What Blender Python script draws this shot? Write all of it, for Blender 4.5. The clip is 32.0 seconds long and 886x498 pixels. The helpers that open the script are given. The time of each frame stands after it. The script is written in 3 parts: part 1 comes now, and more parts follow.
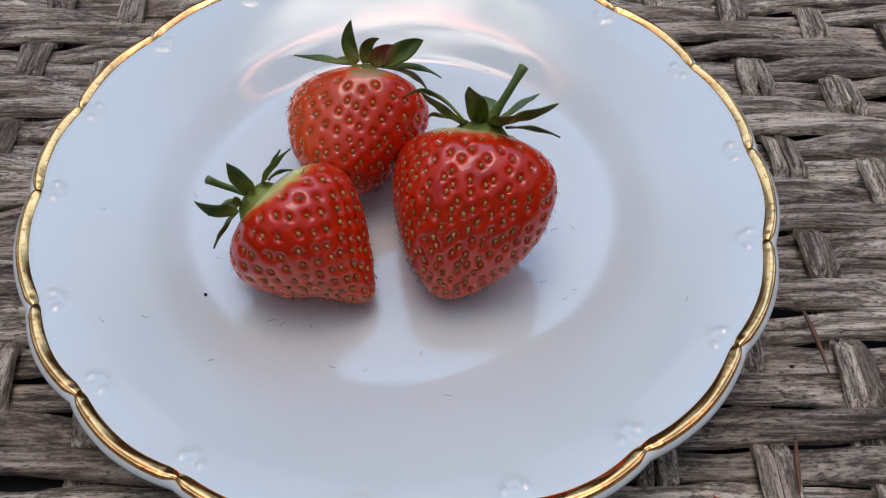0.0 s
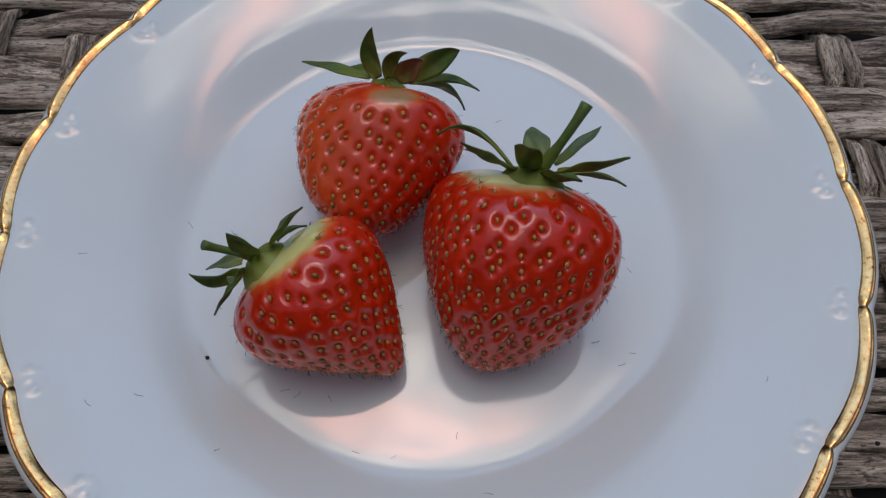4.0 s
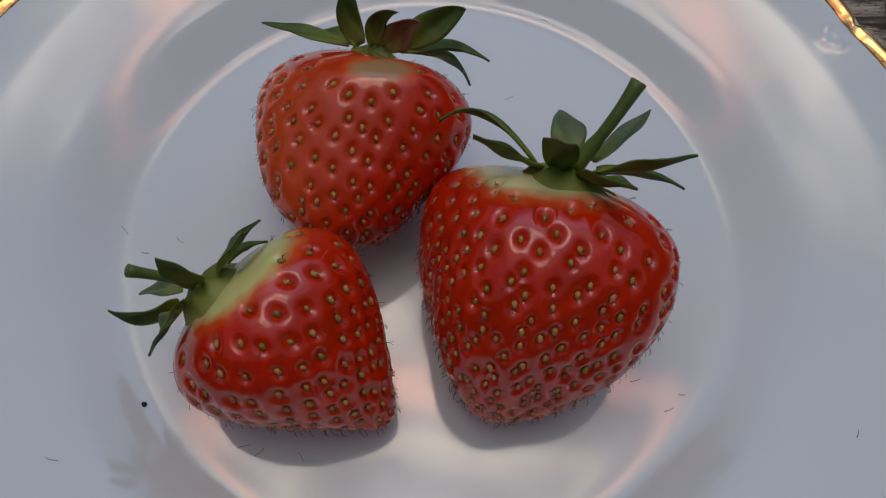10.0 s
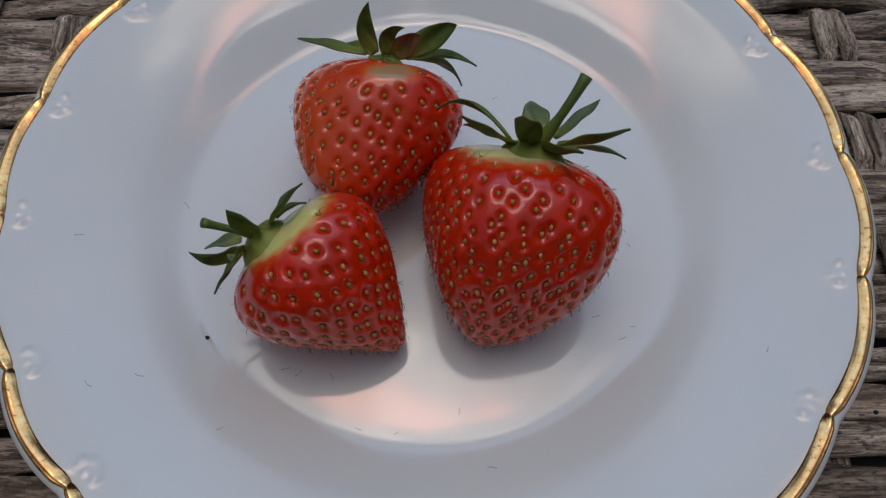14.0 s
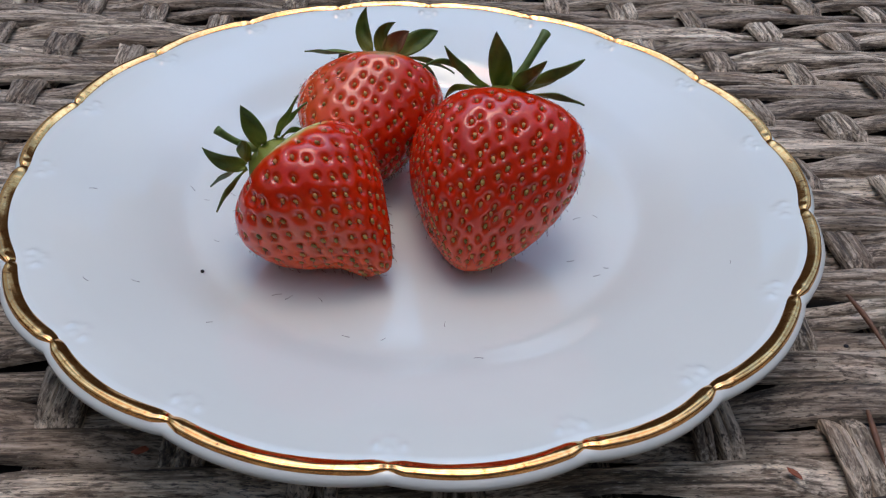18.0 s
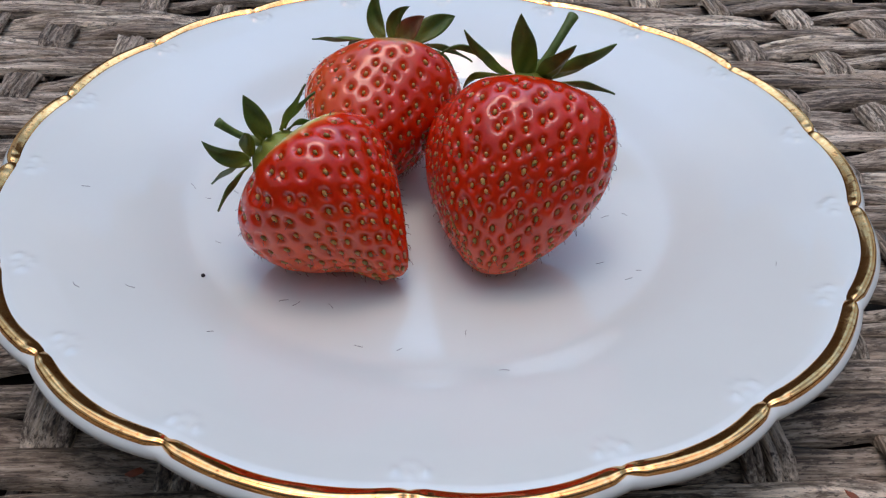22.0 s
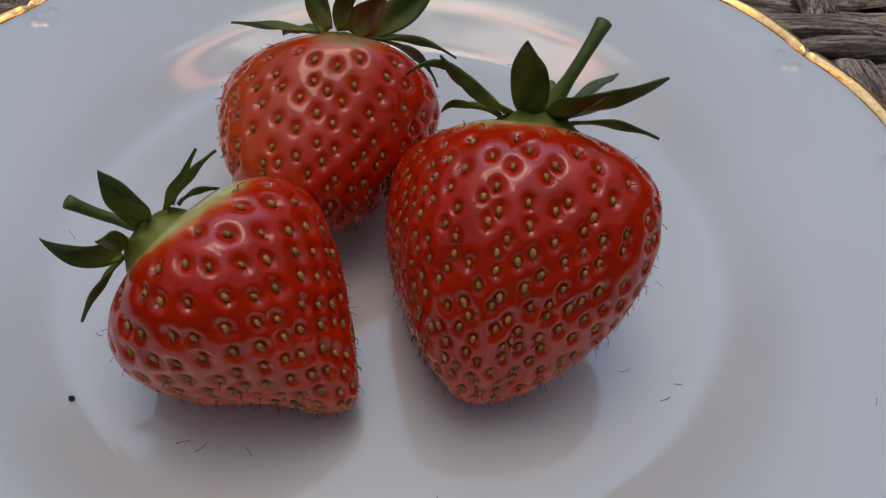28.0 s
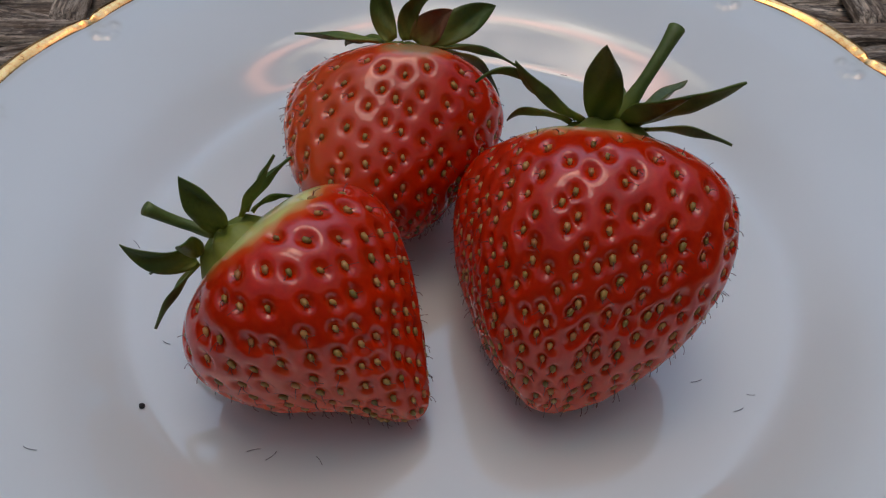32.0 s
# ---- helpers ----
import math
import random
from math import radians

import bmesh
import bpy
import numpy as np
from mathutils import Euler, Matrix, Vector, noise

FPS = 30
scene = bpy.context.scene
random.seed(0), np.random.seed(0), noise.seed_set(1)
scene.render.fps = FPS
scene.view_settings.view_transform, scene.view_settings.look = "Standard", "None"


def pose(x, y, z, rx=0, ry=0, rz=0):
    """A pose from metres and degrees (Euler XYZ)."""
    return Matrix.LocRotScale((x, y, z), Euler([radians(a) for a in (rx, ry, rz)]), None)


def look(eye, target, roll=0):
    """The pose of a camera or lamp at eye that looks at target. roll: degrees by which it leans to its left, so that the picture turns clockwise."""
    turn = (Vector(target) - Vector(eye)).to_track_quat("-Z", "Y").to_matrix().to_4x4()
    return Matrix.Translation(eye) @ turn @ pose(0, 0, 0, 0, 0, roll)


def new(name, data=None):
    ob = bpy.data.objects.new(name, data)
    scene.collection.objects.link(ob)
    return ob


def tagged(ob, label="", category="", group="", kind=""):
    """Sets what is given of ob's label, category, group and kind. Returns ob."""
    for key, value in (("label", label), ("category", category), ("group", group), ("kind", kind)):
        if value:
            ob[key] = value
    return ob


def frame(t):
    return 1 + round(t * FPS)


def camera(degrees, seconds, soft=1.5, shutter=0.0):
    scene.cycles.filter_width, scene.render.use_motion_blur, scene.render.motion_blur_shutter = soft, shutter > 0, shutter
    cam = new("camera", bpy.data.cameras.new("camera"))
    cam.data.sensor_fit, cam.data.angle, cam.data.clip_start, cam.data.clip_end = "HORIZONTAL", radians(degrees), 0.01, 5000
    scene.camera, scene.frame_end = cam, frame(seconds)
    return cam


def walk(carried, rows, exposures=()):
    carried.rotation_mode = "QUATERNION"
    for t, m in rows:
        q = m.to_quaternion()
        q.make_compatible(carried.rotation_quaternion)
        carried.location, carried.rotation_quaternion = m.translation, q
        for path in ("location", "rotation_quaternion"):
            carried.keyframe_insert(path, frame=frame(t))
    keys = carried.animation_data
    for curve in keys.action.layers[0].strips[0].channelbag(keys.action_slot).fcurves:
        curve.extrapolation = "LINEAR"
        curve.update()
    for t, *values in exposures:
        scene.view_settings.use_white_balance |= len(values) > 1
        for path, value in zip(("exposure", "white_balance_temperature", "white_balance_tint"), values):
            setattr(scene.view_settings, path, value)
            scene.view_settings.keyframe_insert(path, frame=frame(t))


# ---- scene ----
EXPOSURES = [(0, -0.77, 6930, 4.5), (2, -0.79, 6930, 4.5), (3.5, -1.16, 6980, 4.5), (6, -1.54, 7130, 6.5), (13, -1.61, 7380, 6.5), (14.5, -1.31, 7290, 5.5), (17, -0.71, 6980, 4.5), (22, -0.54, 7030, 5.5), (24, -1.18, 7400, 5.5), (26.5, -1.35, 7550, 6.5), (32, -1.34, 7550, 6.5)]
cam = camera(57.9, 32.0, soft=1.25)
PATH = [
    (0, (0.01228, -0.16359, 0.20392), (0.01251, -0.04366, 0.04387), -0.09),
    (0.5, (0.01098, -0.16402, 0.20429), (0.01124, -0.04396, 0.04434), -0.16),
    (1, (0.01157, -0.16324, 0.20362), (0.01167, -0.04323, 0.04363), -0.20),
    (1.5, (0.01103, -0.16253, 0.20402), (0.01130, -0.04272, 0.04388), -0.10),
    (2, (0.01132, -0.16362, 0.20409), (0.01182, -0.04395, 0.04384), -0.11),
    (2.5, (0.00828, -0.16015, 0.20525), (0.00849, -0.04128, 0.04441), -0.19),
    (3, (0.00376, -0.14044, 0.20458), (0.00341, -0.02703, 0.03984), -0.13),
    (3.5, (0.00174, -0.11947, 0.20333), (0.00167, -0.01723, 0.03143), 0.26),
    (5.5, (0.01207, -0.08346, 0.19218), (0.00997, -0.00175, 0.00964), -2.06),
    (6, (0.00276, -0.08073, 0.18908), (0.00158, 0.00032, 0.00624), -1.71),
    (6.5, (-0.00594, -0.08097, 0.18583), (-0.00571, 0.00072, 0.00328), -0.83),
    (7, (-0.00148, -0.08259, 0.18416), (0.00164, -0.00060, 0.00177), 0.81),
    (7.5, (0.00041, -0.08374, 0.18609), (0.00386, -0.00202, 0.00358), 0.83),
    (8, (0.00050, -0.08317, 0.18606), (0.00399, -0.00020, 0.00411), 1.16),
    (8.5, (-0.00047, -0.08295, 0.18478), (0.00346, 0.00109, 0.00333), 1.67),
    (9, (-0.00211, -0.08184, 0.17945), (0.00208, 0.00159, -0.00227), 1.95),
    (9.5, (-0.00164, -0.07667, 0.17154), (0.00164, 0.00783, -0.00971), 1.83),
    (10, (-0.00023, -0.07498, 0.16799), (0.00354, 0.00926, -0.01336), 2.42),
    (10.5, (0.00157, -0.07584, 0.16688), (0.00550, 0.00816, -0.01458), 2.53),
    (11, (0.00126, -0.07582, 0.16766), (0.00602, 0.00828, -0.01373), 2.99),
    (11.5, (0.00084, -0.07554, 0.16799), (0.00488, 0.00904, -0.01320), 2.54),
    (12, (0.00214, -0.07583, 0.16714), (0.00565, 0.00901, -0.01394), 2.12),
    (12.5, (0.00163, -0.07547, 0.16757), (0.00566, 0.00889, -0.01373), 2.43),
    (13, (-0.00040, -0.07775, 0.16863), (0.00387, 0.00773, -0.01213), 2.65),
    (13.5, (-0.00009, -0.08537, 0.17622), (0.00360, 0.00022, -0.00450), 2.27),
    (14, (0.00057, -0.10684, 0.19948), (0.00301, -0.01666, 0.02099), 0.79),
    (14.5, (-0.00060, -0.13229, 0.21560), (0.00266, -0.03615, 0.04025), -0.20),
    (16.5, (-0.00730, -0.20785, 0.21075), (0.00946, -0.06701, 0.06974), 3.50),
    (17, (-0.00151, -0.20719, 0.17844), (0.01289, -0.05819, 0.04581), 3.00),
    (17.5, (-0.00489, -0.19931, 0.16120), (0.00792, -0.04662, 0.03267), 2.59),
    (18, (-0.00435, -0.19561, 0.14931), (0.00623, -0.04056, 0.02341), 2.39),
    (18.5, (-0.00621, -0.18798, 0.14683), (0.00328, -0.03276, 0.02106), 2.32),
    (19, (-0.00687, -0.18663, 0.14420), (0.00216, -0.03164, 0.01811), 2.34),
    (19.5, (-0.00640, -0.18631, 0.14391), (0.00362, -0.03118, 0.01807), 2.50),
    (20, (-0.00575, -0.18680, 0.14421), (0.00466, -0.03140, 0.01874), 2.44),
    (20.5, (-0.00506, -0.18627, 0.14477), (0.00550, -0.03047, 0.01982), 2.28),
    (21, (-0.00526, -0.18667, 0.14469), (0.00486, -0.03067, 0.01994), 2.07),
    (21.5, (-0.00426, -0.18583, 0.14334), (0.00533, -0.03026, 0.01801), 1.97),
    (22, (-0.00665, -0.18264, 0.13999), (0.00225, -0.02792, 0.01356), 1.81),
    (22.5, (-0.00910, -0.17009, 0.13325), (-0.00085, -0.01689, 0.00494), 1.60),
    (23, (-0.01126, -0.15896, 0.12940), (-0.00250, -0.00712, -0.00047), 2.15),
    (23.5, (-0.01090, -0.14395, 0.12932), (0.00019, 0.00646, -0.00203), 2.90),
    (24, (-0.00927, -0.13354, 0.13311), (0.00315, 0.01277, -0.00268), 3.29),
    (24.5, (-0.01291, -0.12731, 0.13766), (0.00013, 0.01625, -0.00098), 4.09),
    (26.5, (-0.00188, -0.11084, 0.13828), (0.00759, 0.02001, -0.01268), 2.76),
    (27, (0.00108, -0.11014, 0.13718), (0.01135, 0.02081, -0.01364), 2.83),
    (27.5, (-0.00044, -0.10867, 0.13460), (0.01034, 0.02231, -0.01616), 3.19),
    (28, (0.00082, -0.10904, 0.13476), (0.01122, 0.02211, -0.01588), 3.25),
    (28.5, (0.00075, -0.10919, 0.13418), (0.01098, 0.02272, -0.01580), 3.20),
    (29, (0.00218, -0.11003, 0.13520), (0.01178, 0.02252, -0.01426), 2.84),
    (29.5, (0.00103, -0.11002, 0.13433), (0.00999, 0.02289, -0.01485), 2.59),
    (30, (0.00379, -0.10857, 0.13466), (0.01181, 0.02370, -0.01514), 2.40),
    (30.5, (0.00205, -0.10855, 0.13527), (0.00801, 0.02411, -0.01428), 1.60),
    (31, (-0.00156, -0.10792, 0.13542), (0.00281, 0.02561, -0.01342), 1.07),
    (31.5, (-0.00470, -0.10845, 0.13382), (-0.00080, 0.02552, -0.01463), 1.00),
    (32, (-0.00729, -0.10958, 0.13277), (-0.00242, 0.02504, -0.01505), 1.40),
]
walk(cam, [(t, look(eye, target, roll)) for t, eye, target, roll in PATH],
     exposures=EXPOSURES)

# ---- light: an evening sky ahead of the table, an added unseen wall behind the camera ----
world = bpy.data.worlds.new("evening_sky")
scene.world = world
world.use_nodes = True
wn, wl = world.node_tree.nodes, world.node_tree.links
wn.clear()
sky = wn.new("ShaderNodeTexSky")
sky.sky_type = "NISHITA"
sky.sun_disc = False
sky.sun_elevation, sky.sun_rotation = radians(22), radians(20)
sky.air_density, sky.dust_density, sky.ozone_density = 1.0, 1.0, 2.5
bg = wn.new("ShaderNodeBackground")
bg.inputs["Strength"].default_value = 0.10
wout = wn.new("ShaderNodeOutputWorld")


def sky_math(op, a, b=None, c=None):
    n = wn.new("ShaderNodeMath")
    n.operation = op
    for socket, value in zip(n.inputs, (a, b, c)):
        if isinstance(value, (int, float)):
            socket.default_value = value
        elif value is not None:
            wl.new(value, socket)
    return n.outputs["Value"]


def sky_bell(x, centre, spread):
    """1 at the centre, falling off smoothly over spread on both sides."""
    q = sky_math("DIVIDE", sky_math("SUBTRACT", x, centre), spread)
    return sky_math("EXPONENT", sky_math("MULTIPLY", sky_math("MULTIPLY", q, q), -1.0))


def sky_noise(vector, scale, detail, rough=0.5, distortion=0.0):
    n = wn.new("ShaderNodeTexNoise")
    for name, value in (("Scale", scale), ("Detail", detail), ("Roughness", rough), ("Distortion", distortion)):
        n.inputs[name].default_value = value
    wl.new(vector, n.inputs["Vector"])
    return n.outputs["Fac"]


def sky_step(x, low, high):
    n = wn.new("ShaderNodeMapRange")
    n.interpolation_type = "SMOOTHSTEP"
    n.inputs["From Min"].default_value, n.inputs["From Max"].default_value = low, high
    wl.new(x, n.inputs["Value"])
    return n.outputs["Result"]


def sky_mix(blend, fac, a, b):
    n = wn.new("ShaderNodeMix")
    n.data_type, n.blend_type = "RGBA", blend
    for socket, value in (("Factor", fac), ("A", a), ("B", b)):
        if isinstance(value, tuple):
            n.inputs[socket].default_value = (*value, 1)
        elif isinstance(value, (int, float)):
            n.inputs[socket].default_value = value
        else:
            wl.new(value, n.inputs[socket])
    return n.outputs["Result"]


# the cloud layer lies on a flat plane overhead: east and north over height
axes = wn.new("ShaderNodeSeparateXYZ")
co = wn.new("ShaderNodeTexCoord")
wl.new(co.outputs["Generated"], axes.inputs["Vector"])
height = sky_math("MAXIMUM", axes.outputs["Z"], 0.10)
east, north = sky_math("DIVIDE", axes.outputs["X"], height), sky_math("DIVIDE", axes.outputs["Y"], height)
plane = wn.new("ShaderNodeCombineXYZ")
wl.new(east, plane.inputs["X"])
wl.new(north, plane.inputs["Y"])
drift = sky_noise(plane.outputs["Vector"], 2.6, 3, 0.5)
ripple = sky_noise(plane.outputs["Vector"], 15.0, 5, 0.6, 0.4)
veil = sky_noise(plane.outputs["Vector"], 1.3, 4, 0.55, 0.5)
bent = sky_math("ADD", north, sky_math("MULTIPLY", sky_math("SUBTRACT", drift, 0.5), 0.30))
# thin haze, thicker towards the horizon
low = sky_math("MINIMUM", sky_math("ADD", sky_math("ABSOLUTE", east), sky_math("ABSOLUTE", sky_math("SUBTRACT", north, 0.2))), 2.5)
haze = sky_step(sky_math("ADD", veil, sky_math("MULTIPLY", low, 0.20)), 0.52, 1.0)
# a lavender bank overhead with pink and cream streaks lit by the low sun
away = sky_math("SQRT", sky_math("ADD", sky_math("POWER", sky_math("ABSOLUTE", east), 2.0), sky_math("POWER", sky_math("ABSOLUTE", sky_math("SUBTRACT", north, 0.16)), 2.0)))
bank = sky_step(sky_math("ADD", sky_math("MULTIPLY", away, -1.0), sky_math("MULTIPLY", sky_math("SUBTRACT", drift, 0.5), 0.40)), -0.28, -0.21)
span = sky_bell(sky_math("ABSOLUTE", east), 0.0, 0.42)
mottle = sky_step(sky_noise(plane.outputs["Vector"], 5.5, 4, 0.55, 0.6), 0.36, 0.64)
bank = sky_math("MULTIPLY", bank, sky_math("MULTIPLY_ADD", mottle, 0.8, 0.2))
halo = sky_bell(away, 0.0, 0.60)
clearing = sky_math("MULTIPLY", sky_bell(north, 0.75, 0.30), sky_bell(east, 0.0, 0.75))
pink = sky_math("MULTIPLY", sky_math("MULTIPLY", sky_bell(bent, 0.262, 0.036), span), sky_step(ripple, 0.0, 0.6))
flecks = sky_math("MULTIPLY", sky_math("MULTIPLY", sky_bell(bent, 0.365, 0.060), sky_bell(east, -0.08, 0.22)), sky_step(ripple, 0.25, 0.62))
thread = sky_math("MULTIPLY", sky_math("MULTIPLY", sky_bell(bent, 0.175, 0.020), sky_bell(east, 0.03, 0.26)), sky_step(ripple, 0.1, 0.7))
air = sky_mix("MULTIPLY", 1.0, sky.outputs["Color"], (0.75, 1.45, 2.50))
air = sky_mix("MIX", sky_math("MULTIPLY", haze, 0.85), air, (4.6, 4.9, 5.0))
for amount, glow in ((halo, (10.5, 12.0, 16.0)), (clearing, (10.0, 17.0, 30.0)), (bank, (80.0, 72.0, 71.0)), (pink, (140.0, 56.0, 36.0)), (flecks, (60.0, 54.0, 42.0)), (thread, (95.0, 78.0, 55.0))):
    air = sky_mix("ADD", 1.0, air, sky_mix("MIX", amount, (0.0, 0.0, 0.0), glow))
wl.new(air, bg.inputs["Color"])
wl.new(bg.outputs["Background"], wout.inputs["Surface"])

sun = new("sun", bpy.data.lights.new("sun", "SUN"))
sun.data.energy, sun.data.angle, sun.data.color = 0.4, radians(70), (1.0, 0.95, 0.92)
sun.matrix_world = look((0.0, 0.65, 2.4), (0, 0, 0))


# ---- materials ----
def material(name):
    m = bpy.data.materials.new(name)
    m.use_nodes = True
    nodes = m.node_tree.nodes
    return m, nodes, m.node_tree.links, nodes["Principled BSDF"]


def noise_node(nodes, links, scale, detail=4.0, rough=0.55, vector=None, distortion=0.0):
    n = nodes.new("ShaderNodeTexNoise")
    n.inputs["Scale"].default_value = scale
    n.inputs["Detail"].default_value = detail
    n.inputs["Roughness"].default_value = rough
    n.inputs["Distortion"].default_value = distortion
    if vector is not None:
        links.new(vector, n.inputs["Vector"])
    return n.outputs["Fac"]


def ramp_node(nodes, links, fac, stops):
    r = nodes.new("ShaderNodeValToRGB")
    e = r.color_ramp.elements
    while len(e) < len(stops):
        e.new(0.5)
    for el, (pos, col) in zip(e, stops):
        el.position = pos
        el.color = (*col, 1) if len(col) == 3 else col
    links.new(fac, r.inputs["Fac"])
    return r.outputs["Color"]


def mix_node(nodes, links, fac, a, b, blend="MIX"):
    n = nodes.new("ShaderNodeMix")
    n.data_type, n.blend_type = "RGBA", blend
    for socket, value in (("Factor", fac), ("A", a), ("B", b)):
        if isinstance(value, (int, float)):
            n.inputs[socket].default_value = value
        elif isinstance(value, tuple):
            n.inputs[socket].default_value = (*value, 1)
        else:
            links.new(value, n.inputs[socket])
    return n.outputs["Result"]


def bump_node(nodes, links, height, strength, distance, bsdf):
    b = nodes.new("ShaderNodeBump")
    b.inputs["Strength"].default_value = strength
    b.inputs["Distance"].default_value = distance
    links.new(height, b.inputs["Height"])
    links.new(b.outputs["Normal"], bsdf.inputs["Normal"])


def coords(nodes, links, scale=(1, 1, 1), source="Object"):
    tc = nodes.new("ShaderNodeTexCoord")
    mp = nodes.new("ShaderNodeMapping")
    mp.inputs["Scale"].default_value = scale
    links.new(tc.outputs[source], mp.inputs["Vector"])
    return mp.outputs["Vector"]


def attribute(nodes, name):
    a = nodes.new("ShaderNodeAttribute")
    a.attribute_name = name
    return a.outputs["Fac"]


def porcelain_material():
    m, nodes, links, b = material("lustre_glazed_porcelain")
    v = coords(nodes, links)
    tint = ramp_node(nodes, links, noise_node(nodes, links, 22, 3, 0.5, v), [(0.3, (0.70, 0.755, 0.735)), (0.7, (0.735, 0.79, 0.765))])
    links.new(tint, b.inputs["Base Color"])
    b.inputs["Roughness"].default_value = 0.05
    b.inputs["IOR"].default_value = 1.72
    b.inputs["Coat Weight"].default_value = 0.0
    b.inputs["Coat Roughness"].default_value = 0.03
    bump_node(nodes, links, noise_node(nodes, links, 45, 2, 0.4, v), 0.25, 0.0006, b)
    return m


def gold_material():
    m, nodes, links, b = material("worn_gold_lustre")
    v = coords(nodes, links)
    wear = noise_node(nodes, links, 700, 4, 0.6, v)
    links.new(ramp_node(nodes, links, wear, [(0.28, (0.40, 0.16, 0.06)), (0.40, (0.95, 0.49, 0.17)), (0.8, (1.0, 0.64, 0.29))]), b.inputs["Base Color"])
    b.inputs["Metallic"].default_value = 1.0
    links.new(ramp_node(nodes, links, noise_node(nodes, links, 300, 3, 0.6, v), [(0.3, (0.08,) * 3), (0.75, (0.20,) * 3)]), b.inputs["Roughness"])
    bump_node(nodes, links, noise_node(nodes, links, 420, 3, 0.6, v), 0.10, 0.0003, b)
    return m


def berry_material(name, shoulder, ripe):
    m, nodes, links, b = material(name)
    v = coords(nodes, links)
    blotch = noise_node(nodes, links, 160, 4, 0.6, v)
    fine = noise_node(nodes, links, 900, 3, 0.6, v)
    red = ramp_node(nodes, links, blotch, [(0.3, tuple(c * 0.72 for c in ripe)), (0.7, tuple(c * 1.12 for c in ripe))])
    red = mix_node(nodes, links, 0.25, red, ramp_node(nodes, links, fine, [(0.35, tuple(c * 0.75 for c in ripe)), (0.7, (ripe[0] * 1.1, ripe[1] * 2.2, ripe[2] * 1.6))]))
    pale = attribute(nodes, "pale")
    unripe = noise_node(nodes, links, 38, 2, 0.5, v)
    red = mix_node(nodes, links, ramp_node(nodes, links, unripe, [(0.55, (0, 0, 0)), (0.75, (0.35,) * 3)]), red, (0.70, 0.045, 0.010))
    red = mix_node(nodes, links, ramp_node(nodes, links, attribute(nodes, "pit"), [(0.1, (0, 0, 0)), (0.9, (0.28,) * 3)]), red, (0.75, 0.09, 0.014))
    warm = ramp_node(nodes, links, pale, [(0.0, (0, 0, 0)), (0.45, (1, 1, 1))])
    red = mix_node(nodes, links, warm, red, (0.84, 0.13, 0.03))
    stage = ramp_node(nodes, links, pale, [(0.38, (0, 0, 0)), (0.85, (1, 1, 1))])
    cream = noise_node(nodes, links, 75, 2, 0.5, v)
    top = ramp_node(nodes, links, cream, [(0.42, shoulder), (0.62, tuple(min(0.88, c * 1.25) for c in shoulder))])
    links.new(mix_node(nodes, links, stage, red, top), b.inputs["Base Color"])
    b.inputs["Roughness"].default_value = 0.03
    b.inputs["IOR"].default_value = 1.50
    b.inputs["Specular IOR Level"].default_value = 0.68
    b.inputs["Subsurface Weight"].default_value = 0.42
    b.inputs["Subsurface Radius"].default_value = (1.0, 0.22, 0.12)
    b.inputs["Subsurface Scale"].default_value = 0.0028
    bump_node(nodes, links, noise_node(nodes, links, 620, 4, 0.55, v), 0.10, 0.0004, b)
    return m


def seed_material():
    m, nodes, links, b = material("achene")
    info = nodes.new("ShaderNodeObjectInfo")
    links.new(ramp_node(nodes, links, info.outputs["Random"], [(0.0, (0.25, 0.18, 0.04)), (0.25, (0.42, 0.25, 0.06)), (0.5, (0.57, 0.32, 0.10)), (0.8, (0.54, 0.26, 0.08)), (1.0, (0.44, 0.16, 0.05))]), b.inputs["Base Color"])
    b.inputs["Roughness"].default_value = 0.32
    b.inputs["Subsurface Weight"].default_value = 0.1
    b.inputs["Subsurface Scale"].default_value = 0.0005
    return m


def leaf_material(name, dark, light, root=(0.30, 0.33, 0.055)):
    m, nodes, links, b = material(name)
    v = coords(nodes, links)
    n1 = noise_node(nodes, links, 180, 4, 0.6, v)
    n2 = noise_node(nodes, links, 1400, 3, 0.6, v)
    col = ramp_node(nodes, links, n1, [(0.3, dark), (0.7, light)])
    col = mix_node(nodes, links, ramp_node(nodes, links, n2, [(0.62, (0, 0, 0)), (0.75, (0.5,) * 3)]), col, tuple(c * 0.45 for c in dark))
    base = attribute(nodes, "base")
    col = mix_node(nodes, links, base, col, root)
    links.new(col, b.inputs["Base Color"])
    b.inputs["Roughness"].default_value = 0.5
    b.inputs["Subsurface Weight"].default_value = 0.1
    b.inputs["Subsurface Scale"].default_value = 0.0006
    bump_node(nodes, links, n2, 0.35, 0.0002, b)
    return m


def plain_material(name, color, rough=0.6, scale=300, spread=0.25):
    m, nodes, links, b = material(name)
    v = coords(nodes, links)
    n = noise_node(nodes, links, scale, 4, 0.6, v)
    links.new(ramp_node(nodes, links, n, [(0.3, tuple(c * (1 - spread) for c in color)), (0.7, tuple(c * (1 + spread) for c in color))]), b.inputs["Base Color"])
    b.inputs["Roughness"].default_value = rough
    bump_node(nodes, links, n, 0.3, 0.05 / scale, b)
    return m


